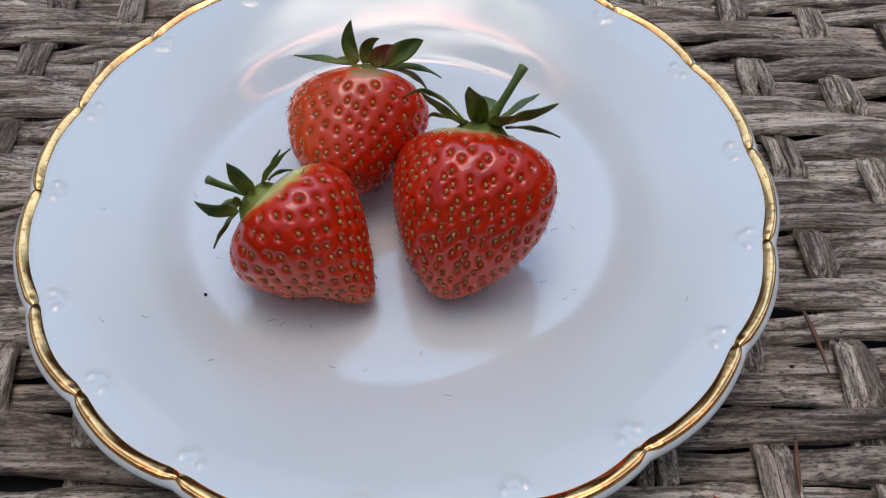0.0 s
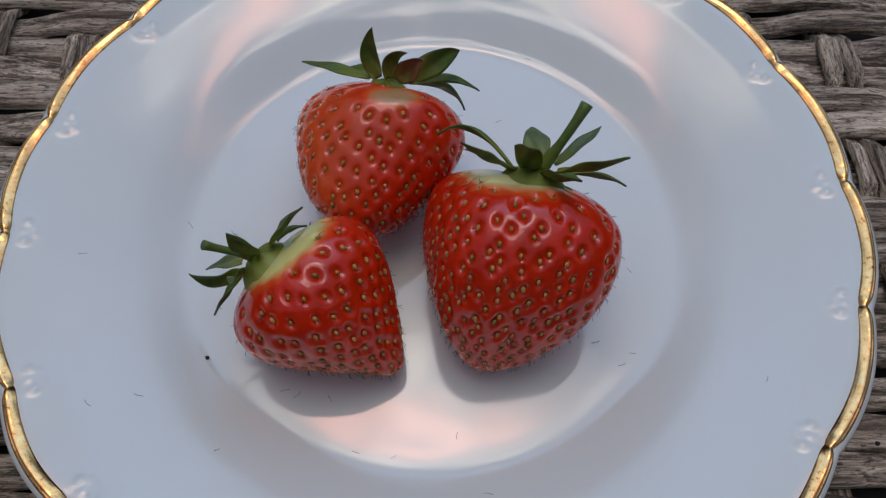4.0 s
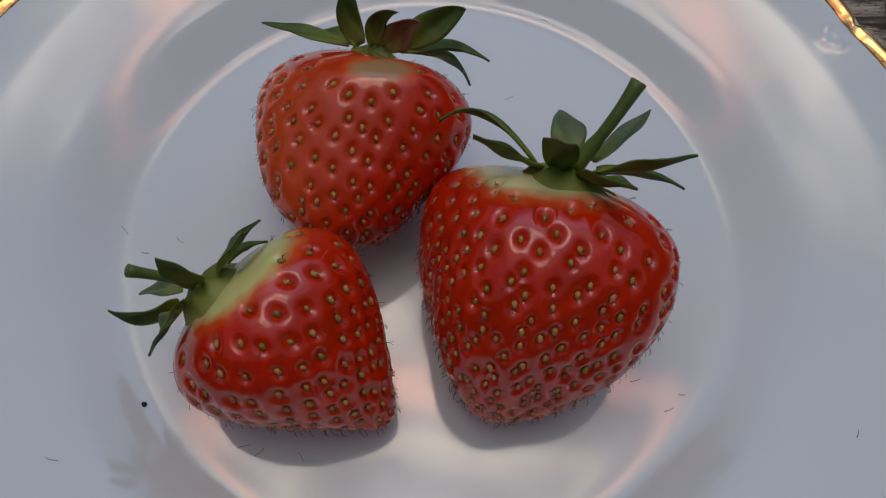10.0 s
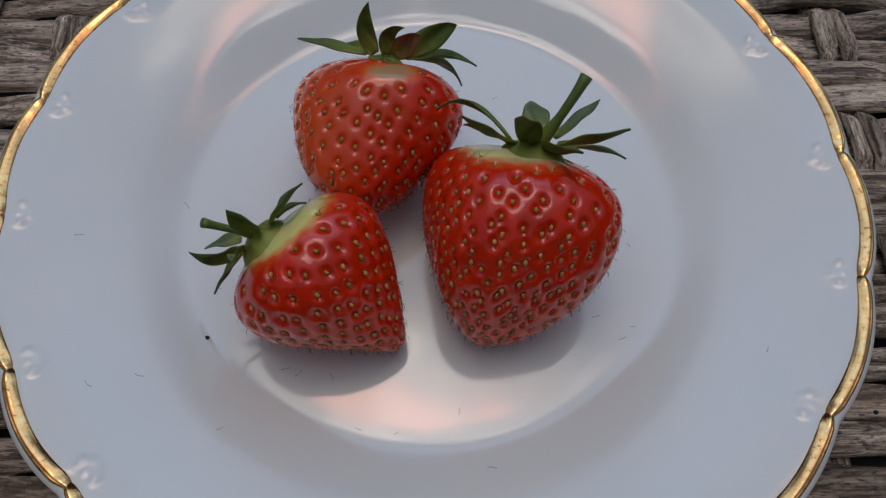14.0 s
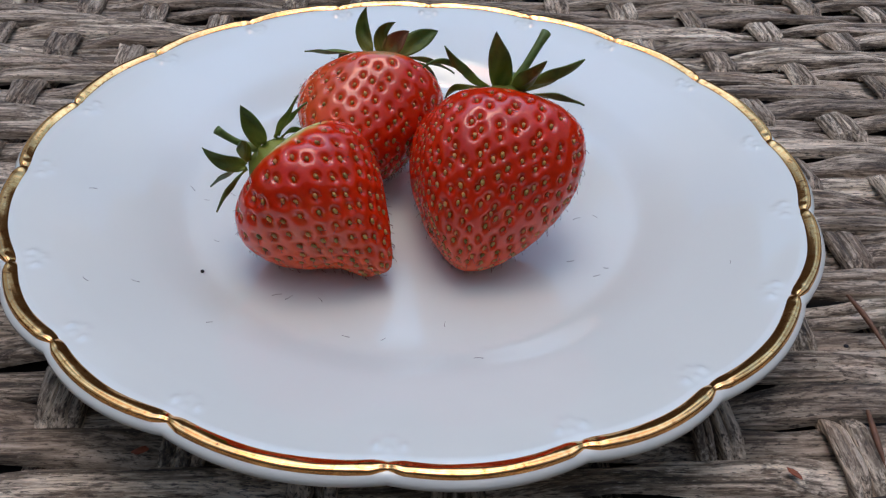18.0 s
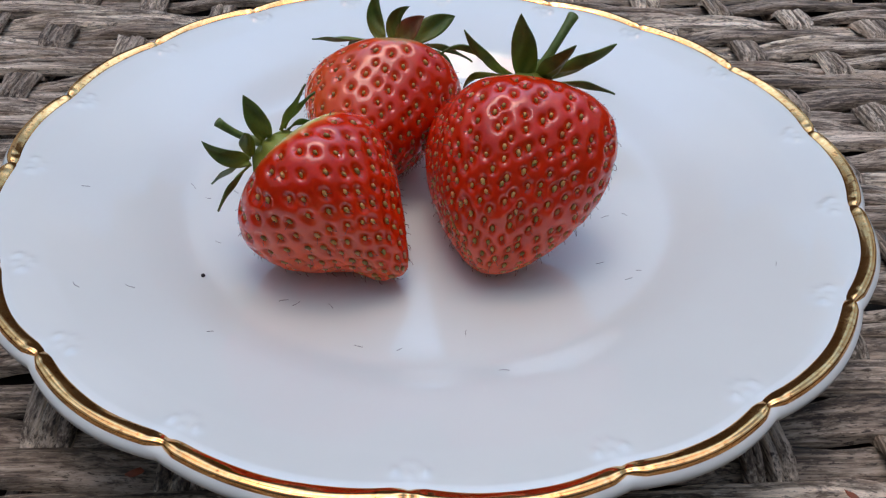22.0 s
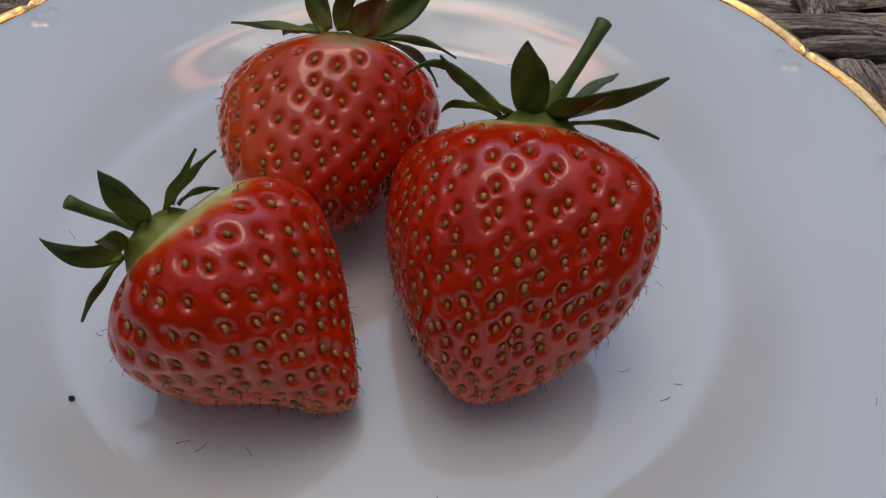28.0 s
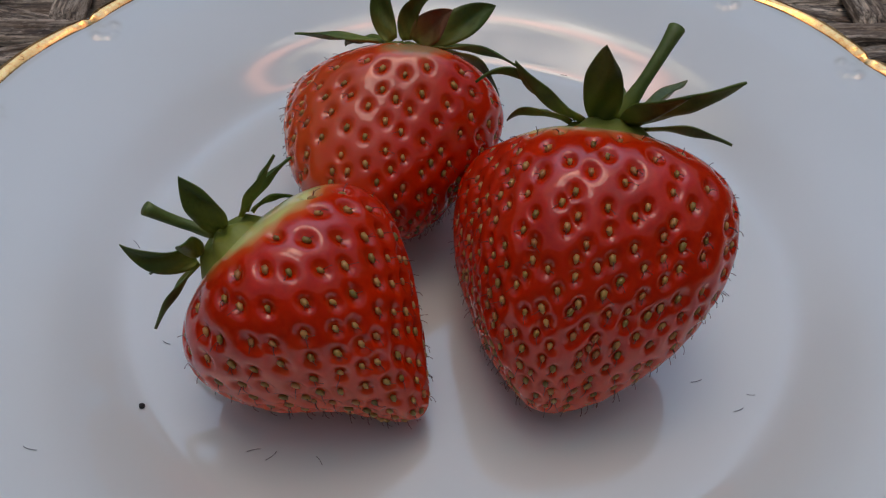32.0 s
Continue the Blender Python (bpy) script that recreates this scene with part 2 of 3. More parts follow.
def strand_material(name, across):
    """Weathered rattan strip; its grain runs along x, or along y where across is true."""
    m, nodes, links, b = material(name)
    info = nodes.new("ShaderNodeObjectInfo")
    shift = nodes.new("ShaderNodeVectorMath")
    shift.operation = "MULTIPLY_ADD"
    shift.inputs[1].default_value = (3.0, 5.0, 7.0)
    links.new(info.outputs["Random"], shift.inputs[0])
    tc = nodes.new("ShaderNodeTexCoord")
    links.new(tc.outputs["Object"], shift.inputs[2])

    def stretched(long, wide):
        mp = nodes.new("ShaderNodeMapping")
        mp.inputs["Scale"].default_value = (wide, long, wide) if across else (long, wide, wide)
        links.new(shift.outputs["Vector"], mp.inputs["Vector"])
        return mp.outputs["Vector"]

    fibre = noise_node(nodes, links, 1.0, 5, 0.65, stretched(35, 900))
    broad = noise_node(nodes, links, 1.0, 4, 0.6, stretched(24, 190), 0.3)
    blot = noise_node(nodes, links, 1.0, 5, 0.7, stretched(110, 260))
    both = mix_node(nodes, links, 0.5, fibre, broad)
    col = ramp_node(nodes, links, both, [(0.38, (0.022, 0.017, 0.013)), (0.46, (0.13, 0.110, 0.090)), (0.53, (0.35, 0.325, 0.285)), (0.62, (0.60, 0.575, 0.53))])
    col = mix_node(nodes, links, ramp_node(nodes, links, blot, [(0.57, (0, 0, 0)), (0.66, (0.85,) * 3)]), col, (0.05, 0.038, 0.032))
    fleck = noise_node(nodes, links, 1.0, 4, 0.65, stretched(320, 1500))
    col = mix_node(nodes, links, ramp_node(nodes, links, fleck, [(0.54, (0, 0, 0)), (0.62, (0.9,) * 3)]), col, (0.04, 0.032, 0.026))
    col = mix_node(nodes, links, ramp_node(nodes, links, fleck, [(0.30, (0.5,) * 3), (0.42, (0, 0, 0))]), col, (0.62, 0.60, 0.56))
    tan = noise_node(nodes, links, 1.0, 3, 0.5, stretched(14, 60))
    col = mix_node(nodes, links, ramp_node(nodes, links, tan, [(0.52, (0, 0, 0)), (0.72, (0.35,) * 3)]), col, (0.27, 0.21, 0.16))
    var = ramp_node(nodes, links, info.outputs["Random"], [(0.0, (0.96, 0.83, 0.71)), (0.5, (1.46, 1.30, 1.14)), (1.0, (2.0, 1.84, 1.63))])
    links.new(mix_node(nodes, links, 1.0, col, var, "MULTIPLY"), b.inputs["Base Color"])
    b.inputs["Roughness"].default_value = 0.62
    bump_node(nodes, links, mix_node(nodes, links, 0.35, fibre, broad), 1.0, 0.0016, b)
    return m


PORCELAIN, GOLD = porcelain_material(), gold_material()
SEED = seed_material()
LEAF = leaf_material("sepal_green", (0.036, 0.075, 0.009), (0.105, 0.185, 0.024))
LEAF_BACK = leaf_material("sepal_grey_green", (0.07, 0.12, 0.05), (0.15, 0.22, 0.10))
LEAF_BROWN = leaf_material("dried_sepal", (0.16, 0.07, 0.03), (0.30, 0.15, 0.08))
STEM = leaf_material("stem_green", (0.07, 0.12, 0.02), (0.15, 0.22, 0.05))
CALYX = leaf_material("calyx_green", (0.095, 0.13, 0.012), (0.20, 0.245, 0.03), (0.36, 0.39, 0.08))
HAIR = plain_material("fruit_hair", (0.10, 0.03, 0.02), 0.5, 900)
DARK_HAIR = plain_material("dry_hair", (0.035, 0.032, 0.035), 0.6, 900)
CRUMB = plain_material("dark_crumb", (0.012, 0.010, 0.012), 0.7, 900)
NEEDLE = plain_material("dry_needle", (0.17, 0.075, 0.04), 0.6, 500)
FLAKE = plain_material("red_brown_flake", (0.26, 0.07, 0.03), 0.6, 600)
WEFT, WARP = strand_material("weathered_strip", False), strand_material("weathered_cross_strip", True)
UNDER = plain_material("near_black", (0.016, 0.013, 0.012), 0.9, 60)
WALL = plain_material("brown_render", (0.13, 0.11, 0.10), 0.9, 6)
UNSEEN_HEDGE = plain_material("unseen_dark_hedge", (0.17, 0.115, 0.08), 0.9, 9, 0.5)
PAVING = plain_material("grey_paving", (0.2, 0.19, 0.18), 0.85, 8)


# ---- mesh helpers ----
def mesh_of(name, verts, faces, mat, smooth=True):
    me = bpy.data.meshes.new(name)
    me.from_pydata([tuple(v) for v in verts], [], faces)
    me.materials.append(mat)
    if smooth:
        me.polygons.foreach_set("use_smooth", [True] * len(me.polygons))
    me.update()
    return me


def part(name, me, parent, label=""):
    ob = new(name, me)
    ob.parent = parent
    return tagged(ob, label)


def grid_faces(rows, cols, closed):
    """Faces of a grid of rows x cols vertices; closed joins the last column to the first."""
    n = cols if closed else cols - 1
    return [(r * cols + c, r * cols + (c + 1) % cols, (r + 1) * cols + (c + 1) % cols, (r + 1) * cols + c) for r in range(rows - 1) for c in range(n)]


def box_bm(sx, sy, sz, bevel=0.0):
    bm = bmesh.new()
    bmesh.ops.create_cube(bm, size=1.0)
    bmesh.ops.scale(bm, vec=(sx, sy, sz), verts=bm.verts)
    if bevel:
        bmesh.ops.bevel(bm, geom=bm.edges[:], offset=bevel, segments=2, affect="EDGES")
    return bm


def box_thing(name, size, at, mat, bevel=0.0, parent=None):
    bm = box_bm(*size, bevel)
    me = bpy.data.meshes.new(name)
    bm.to_mesh(me)
    bm.free()
    me.materials.append(mat)
    ob = new(name, me)
    ob.location = at
    ob.parent = parent
    return ob


def tube(points, radii, sides=8, cap=True):
    """Vertices and faces of a round tube along points (numpy n x 3)."""
    pts = np.asarray(points, float)
    n = len(pts)
    tang = np.gradient(pts, axis=0)
    tang /= np.linalg.norm(tang, axis=1)[:, None] + 1e-12
    ref = np.array([0.31, 0.23, 0.92])
    verts = []
    for p, d, r in zip(pts, tang, radii):
        a = np.cross(d, ref)
        a /= np.linalg.norm(a) + 1e-12
        b = np.cross(d, a)
        for k in range(sides):
            f = 2 * math.pi * k / sides
            verts.append(p + r * (math.cos(f) * a + math.sin(f) * b))
    faces = grid_faces(n, sides, True)
    if cap:
        faces += [tuple(range(sides))[::-1], tuple((n - 1) * sides + k for k in range(sides))]
    return verts, faces


def bezier(a, b, c, n):
    t = np.linspace(0, 1, n)[:, None]
    return (1 - t) ** 2 * a + 2 * t * (1 - t) * b + t ** 2 * c


# ---- setting: ground, unseen wall and hedges added to close the place and shape its light ----
ground = box_thing("ground", (60, 60, 0.1), (0, 0, -0.78), PAVING)
tagged(ground, "grey paved ground under the woven table", "ground", kind="structure")
# unseen wall, added to cut the light that comes from the south
blocking_wall = box_thing("blocking_wall_south", (14, 0.3, 2.9), (0, -2.4, 0.72), WALL)
tagged(blocking_wall, "plain brown unseen wall added to block light from behind the table", "wall", kind="structure")


def hedge(name, start, end, height, thick, seed):
    """An unseen clipped hedge, added to darken reflections, from start to end with a lumpy face and an uneven top."""
    (x0, y0), (x1, y1) = start, end
    run = math.hypot(x1 - x0, y1 - y0)
    dx, dy = (x1 - x0) / run, (y1 - y0) / run
    n = int(run / 0.12)
    section = [(-0.5, 0.0), (-0.55, 0.35), (-0.5, 0.7), (-0.36, 0.93), (0.0, 1.0), (0.36, 0.93), (0.5, 0.7), (0.55, 0.35), (0.5, 0.0)]
    verts = []
    for i in range(n + 1):
        s = run * i / n
        tall = height * (1 + 0.22 * noise.noise(Vector((s * 0.9, seed, 0))) + 0.09 * noise.noise(Vector((s * 3.1, seed, 4))))
        for k, (a, h) in enumerate(section):
            out = a * thick + 0.07 * noise.noise(Vector((s * 4, k * 1.7, seed)))
            verts.append((x0 + dx * s - dy * out, y0 + dy * s + dx * out, -0.73 + h * tall + 0.05 * noise.noise(Vector((s * 5, k, seed + 9))) * (h > 0)))
    ob = new(name, mesh_of(name, verts, grid_faces(n + 1, len(section), False), UNSEEN_HEDGE))
    return tagged(ob, "plain dark brownish unseen hedge added to darken low reflections", "hedge", kind="structure")


# added out of view; their heights set how dark the rim and well reflect
hedge("wall_west", (-2.8, -2.2), (-2.8, 6.4), 1.9, 0.7, 1)
hedge("wall_east", (2.8, -2.2), (2.8, 6.4), 2.0, 0.7, 2)
hedge("wall_north", (-3.2, 6.2), (3.2, 6.2), 4.7, 0.9, 3)

# ---- woven table ----
PITCH_Y, PITCH_X = 0.0105, 0.0307
table = new("woven_table")
table.location = (0.0, 0.12, -0.73)
tagged(table, "weathered grey woven rattan table top", "table")
TX, TY0, TY1 = 0.50, -0.36, 0.78


def on_table(ob, x, y, z):
    ob.parent = table
    ob.location = (x - table.location.x, y - table.location.y, z - table.location.z)
    return ob


# near-black sheet added below the strips keeps the gaps between them dark
on_table(box_thing("gap_sheet", (2 * TX, TY1 - TY0, 0.012), (0, 0, 0), UNDER), 0, (TY0 + TY1) / 2, -0.0145)
for x in (-TX + 0.04, TX - 0.04):
    for y in (TY0 + 0.04, TY1 - 0.04):
        on_table(box_thing("leg", (0.05, 0.05, 0.70), (0, 0, 0), UNDER, 0.006), x, y, -0.3755)

rng = random.Random(7)
n_cols = int(2 * TX / PITCH_X) + 1
col_x = [0.131 + PITCH_X * (k - 20) for k in range(n_cols + 6)]
col_x = [(k - 20, x) for k, x in enumerate(col_x) if abs(x) < TX]


def warp_over(k, y):
    """1 where cross strip k lies on top at y, -1 where it dives under; it crosses two strips and then hides under two."""
    centre = 0.0285 - PITCH_Y * k
    return math.cos(2 * math.pi * (y - centre) / (4 * PITCH_Y))


def strip_mesh(name, pts, tops, half, thick, mat, along_x, r):
    """A flat strip with a crowned, split and slightly ragged section along pts."""
    sec = [(-1.0, -0.5), (-0.93, 0.80), (-0.5, 0.96), (-0.06, 0.97), (0.04, 0.97 - r.choice((0.05, 0.3, 0.6, 0.8))), (0.14, 0.97), (0.52, 1.0), (0.93, 0.82), (1.0, -0.5)]
    ph = [r.uniform(0, 9) for _ in range(6)]
    split, lean = r.uniform(-0.35, 0.35), r.uniform(-0.0008, 0.0008)
    verts = []
    for (a, cross), z in zip(pts, tops):
        w = half * (1 + 0.15 * math.sin(a * 70 + ph[0]) + 0.06 * math.sin(a * 230 + ph[1]))
        sway = 0.0007 * math.sin(a * 42 + ph[2]) + 0.0004 * math.sin(a * 150 + ph[3])
        tilt = lean + 0.0009 * math.sin(a * 47 + ph[4])
        for u, h in sec:
            du = (u + split * (1 - u * u)) * w + sway
            zz = z + thick * (h - 1) + tilt * u + 0.0002 * math.sin(a * 400 + u * 7 + ph[5])
            verts.append((a, cross + du, zz) if along_x else (cross + du, a, zz))
    return mesh_of(name, verts, grid_faces(len(pts), len(sec), False), mat)


n_rows = int((TY1 - TY0) / PITCH_Y)
for j in range(n_rows):
    y0 = 0.0338 + PITCH_Y * (j - round((0.0338 - TY0) / PITCH_Y) + 1)
    r = random.Random(100 + j)
    n = int(2 * TX / 0.0038)
    pts, tops = [], []
    for i in range(n + 1):
        x = -TX + 2 * TX * i / n
        lift = 0.0
        for k, cx in col_x:
            d = abs(x - cx)
            if d < PITCH_X:
                lift += -warp_over(k, y0) * (0.5 + 0.5 * math.cos(math.pi * d / PITCH_X))
        pts.append((x, 0.0))
        tops.append(0.0023 * max(-1, min(1, 1.3 * lift)))
    me = strip_mesh("strand", pts, tops, PITCH_Y * 0.435, 0.0022, WEFT, True, r)
    on_table(new("strand", me), 0, y0, 0.0)
for k, cx in col_x:
    r = random.Random(900 + k)
    for side in (-1, 1):
        n = int((TY1 - TY0) / 0.0026)
        pts, tops = [], []
        for i in range(n + 1):
            y = TY0 + (TY1 - TY0) * i / n
            c = warp_over(k, y)
            pts.append((y - 0.12, 0.0005 * math.sin(y * 150 + k)))
            tops.append(0.0031 * max(-1, min(1, 1.7 * c)) - 0.0002)
        me = strip_mesh("cross_strand", pts, tops, 0.0026, 0.0022, WARP, False, r)
        on_table(new("cross_strand", me), cx + side * 0.0027, 0.12, 0.0)

# ---- plate ----
PLATE_AT = Vector((0.0, 0.0, 0.0045))
plate = new("plate")
plate.location = PLATE_AT
tagged(plate, "white porcelain dessert plate with a scalloped gold rim", "plate")
NOTCHES = [4.2, 26.0, 46.5, 65.3, 86.4, 105.0, 123.9, 144.6, 165.3, 184.3, 206.9, 223.9, 243.0, 266.4, 286.3, 303.8, 325.1, 345.1]


def lobe(deg):
    """Place within the lobe of the rim at that angle, 0 to 1, and the angle to the nearest notch."""
    deg %= 360
    for a, b in zip(NOTCHES, NOTCHES[1:] + [NOTCHES[0] + 360]):
        d = deg if deg >= a else deg + 360
        if a <= d <= b:
            return (d - a) / (b - a), min(d - a, b - d)
    return 0.0, 0.0


def rim_radius(deg):
    f, near = lobe(deg)
    return 0.1088 + 0.0018 * math.sin(math.pi * f) ** 0.85


PROFILE_R = (0.0, 0.0580, 0.0635, 0.0655, 0.0685, 0.0750, 0.0800, 0.1100)
PROFILE_SLOPE = (0.0, 0.0, 0.06, 0.30, 0.50, 0.50, 0.34, 0.285)
FINE_R = np.linspace(0, 0.11, 2201)
FINE_Z = 0.0115 + np.concatenate([[0.0], np.cumsum(np.interp((FINE_R[1:] + FINE_R[:-1]) / 2, PROFILE_R, PROFILE_SLOPE)) * 0.00005])


def top_height(r):
    """Height of the plate's upper face above the table at radius r of a round rim: flat floor, steep wall of the well, gently rising rim."""
    return float(np.interp(r, FINE_R, FINE_Z))


def plate_body():
    cols = 1080
    inner = [0.0, 0.012, 0.026, 0.040, 0.052, 0.0575, 0.059, 0.0605, 0.062, 0.0635, 0.0648, 0.0655, 0.0659, 0.0664, 0.067, 0.0677, 0.0685, 0.070, 0.072, 0.074, 0.076, 0.078, 0.080, 0.082, 0.085, 0.088, 0.091, 0.0935, 0.0955, 0.0965, 0.0972, 0.0979, 0.0985, 0.099, 0.0995, 0.1, 0.1005, 0.101, 0.1015, 0.102, 0.1025, 0.103, 0.1035, 0.1045, 0.1055, 0.1063]
    under = [(0.999, -0.0011), (1.006, -0.0017), (1.007, -0.0029), (0.992, -0.0044), (0.95, None), (0.88, None), (0.80, None), (0.70, None), (0.62, None)]
    verts, rows = [], 0
    angles = [2 * math.pi * c / cols for c in range(cols)]
    info = [(rim_radius(math.degrees(a)) / 0.1072, *lobe(math.degrees(a))) for a in angles]
    for r in inner:
        push = max(0.0, (r - 0.0965) / 0.0107)
        for a, (scale, f, near) in zip(angles, info):
            rr = r * (1 + (scale - 1) * push)
            z = top_height(r)
            # shell relief beside each notch, and a soft flute towards it
            arc = math.radians(near) * rr
            for dr, da, h, s in ((0.1010, 0.0026, 0.00055, 0.0010), (0.1018, 0.0, 0.00030, 0.0009), (0.0995, 0.0008, 0.00034, 0.0010)):
                z += h * math.exp(-((r - dr) ** 2 + (arc - da) ** 2) / (s * s))
            z -= 0.0004 * math.exp(-(arc / 0.0022) ** 2) * max(0, (r - 0.1005) / 0.007)
            z -= 0.0006 * min(1.0, max(0.0, (r - 0.1038) / 0.0012))
            verts.append((rr * math.cos(a), rr * math.sin(a), z - 0.0045))
        rows += 1
    for q, dz in under:
        for a, (scale, f, near) in zip(angles, info):
            rr = 0.1072 * q * (1 + (scale - 1) * max(0.0, (q - 0.8) / 0.2))
            z = (top_height(0.1063) + dz) if dz is not None else top_height(0.1072 * q) - 0.0050
            verts.append((rr * math.cos(a), rr * math.sin(a), z - 0.0045))
        rows += 1
    for rr, z in ((0.0655, 0.0058), (0.0640, 0.0), (0.0615, 0.0), (0.0600, 0.0040), (0.0, 0.0040)):
        for a in angles:
            verts.append((rr * math.cos(a), rr * math.sin(a), z))
        rows += 1
    return mesh_of("body", verts, grid_faces(rows, cols, True), PORCELAIN)


def gold_band():
    """A raised bead of gold along the lip; it swells in each lobe and pinches at the notches."""
    cols, sec = 1440, 26
    verts = []
    for c in range(cols):
        a = 2 * math.pi * c / cols
        f, near = lobe(math.degrees(a))
        swell = 0.70 + 0.30 * min(1.0, near / 1.6)
        bead = 1.0 + 0.30 * math.exp(-(near / 1.0) ** 2) - 0.30 * math.exp(-((near - 1.7) / 0.6) ** 2)
        mid = rim_radius(math.degrees(a)) - 0.0022
        z0 = top_height(0.1054) - 0.00030 * math.exp(-(near / 1.0) ** 2) - 0.00035 * math.exp(-(near / 0.4) ** 2)
        for k in range(sec):
            x = -math.cos(math.pi * k / (sec - 1))
            rr = mid + 0.0019 * swell * x
            lift = float(np.interp(x, (-1, -0.75, -0.35, 0.05, 0.25, 0.42, 0.52, 0.66, 0.85, 1.0), (-1.0, -0.42, 0.02, 0.34, 0.44, 0.40, 0.28, 0.34, 0.12, -0.7))) / 1000
            z = z0 + lift + 0.00045 * (bead - 1) * (1 - x * x) + 0.00005 * math.sin(3 * x + a * 40)
            verts.append((rr * math.cos(a), rr * math.sin(a), z - 0.0045))
    faces = [(c * sec + k, c * sec + k + 1, ((c + 1) % cols) * sec + k + 1, ((c + 1) % cols) * sec + k) for c in range(cols) for k in range(sec - 1)]
    return mesh_of("gold_rim", verts, faces, GOLD)


part("body", plate_body(), plate)
part("gold_rim", gold_band(), plate, "raised worn gold band along the scalloped lip")


# ---- strawberries ----
class Fruit:
    """A strawberry's fitted form: base point, axis, length, round section with flattening, and a bent middle."""

    def __init__(self, base, yaw, pitch, length, girth, flat, lobes, bend, dent=None):
        self.base = np.array(base)
        self.u = np.array([math.cos(pitch) * math.cos(yaw), math.cos(pitch) * math.sin(yaw), math.sin(pitch)])
        self.v = np.cross([0, 0, 1.0], self.u)
        self.v /= np.linalg.norm(self.v)
        self.w = np.cross(self.u, self.v)
        self.length, self.girth, self.flat, self.lobes, self.bend = length, girth, flat, lobes, bend
        self.dent = None
        if dent:
            th, ph, deep, wide = dent
            self.dent = (self.at(np.array(th), np.array(ph)), deep, wide)

    def at(self, th, ph):
        s = -np.cos(th)
        g = sum(k * np.cos(i * th) for i, k in enumerate(self.girth))
        e = 1 + (self.flat[0] + self.flat[2] * s) * np.cos(2 * ph) + (self.flat[1] + self.flat[3] * s) * np.sin(2 * ph) + self.lobes[0] * np.cos(3 * ph) + self.lobes[1] * np.sin(3 * ph)
        r = np.abs(np.sin(th)) ** 0.85 * g * e
        z = self.length * (1 + s) / 2 + 0 * ph
        b = 1 - s * s
        side = np.cos(ph)[..., None] * self.v + np.sin(ph)[..., None] * self.w
        p = self.base + z[..., None] * self.u + (b * self.bend[0])[..., None] * self.v + (b * self.bend[1])[..., None] * self.w
        q = p + r[..., None] * side
        if self.dent:
            spot, deep, wide = self.dent
            q = q - (deep * np.exp(-((q - spot) ** 2).sum(-1) / wide ** 2))[..., None] * side
        return q

    def normal(self, th, ph):
        d = 1e-3
        n = np.cross(self.at(th, ph + d) - self.at(th, ph - d), self.at(th + d, ph) - self.at(th - d, ph))
        return n / (np.linalg.norm(n, axis=-1)[..., None] + 1e-15)


def seed_places(fruit, count, r, first=0.42):
    """Angles of the seeds: a golden spiral, closer towards the tip."""
    th = np.linspace(first, math.pi - 0.10, 500)
    ph = np.linspace(0, 2 * math.pi, 49)[:-1]
    T, P = np.meshgrid(th, ph, indexing="ij")
    d = 1e-3
    area = np.linalg.norm(np.cross(fruit.at(T + d, P) - fruit.at(T - d, P), fruit.at(T, P + d) - fruit.at(T, P - d)), axis=-1).mean(1)
    cum = np.cumsum(area * (1 + 0.6 * -np.cos(th)))
    cum /= cum[-1]
    ts = np.interp((np.arange(count) + 0.5) / count, cum, th)
    ps = (np.arange(count) * math.pi * (3 - math.sqrt(5))) % (2 * math.pi)
    jitter = np.array([[r.gauss(0, 0.022), r.gauss(0, 0.035)] for _ in range(count)])
    return ts + jitter[:, 0], ps + jitter[:, 1] / np.maximum(0.3, np.sin(ts))


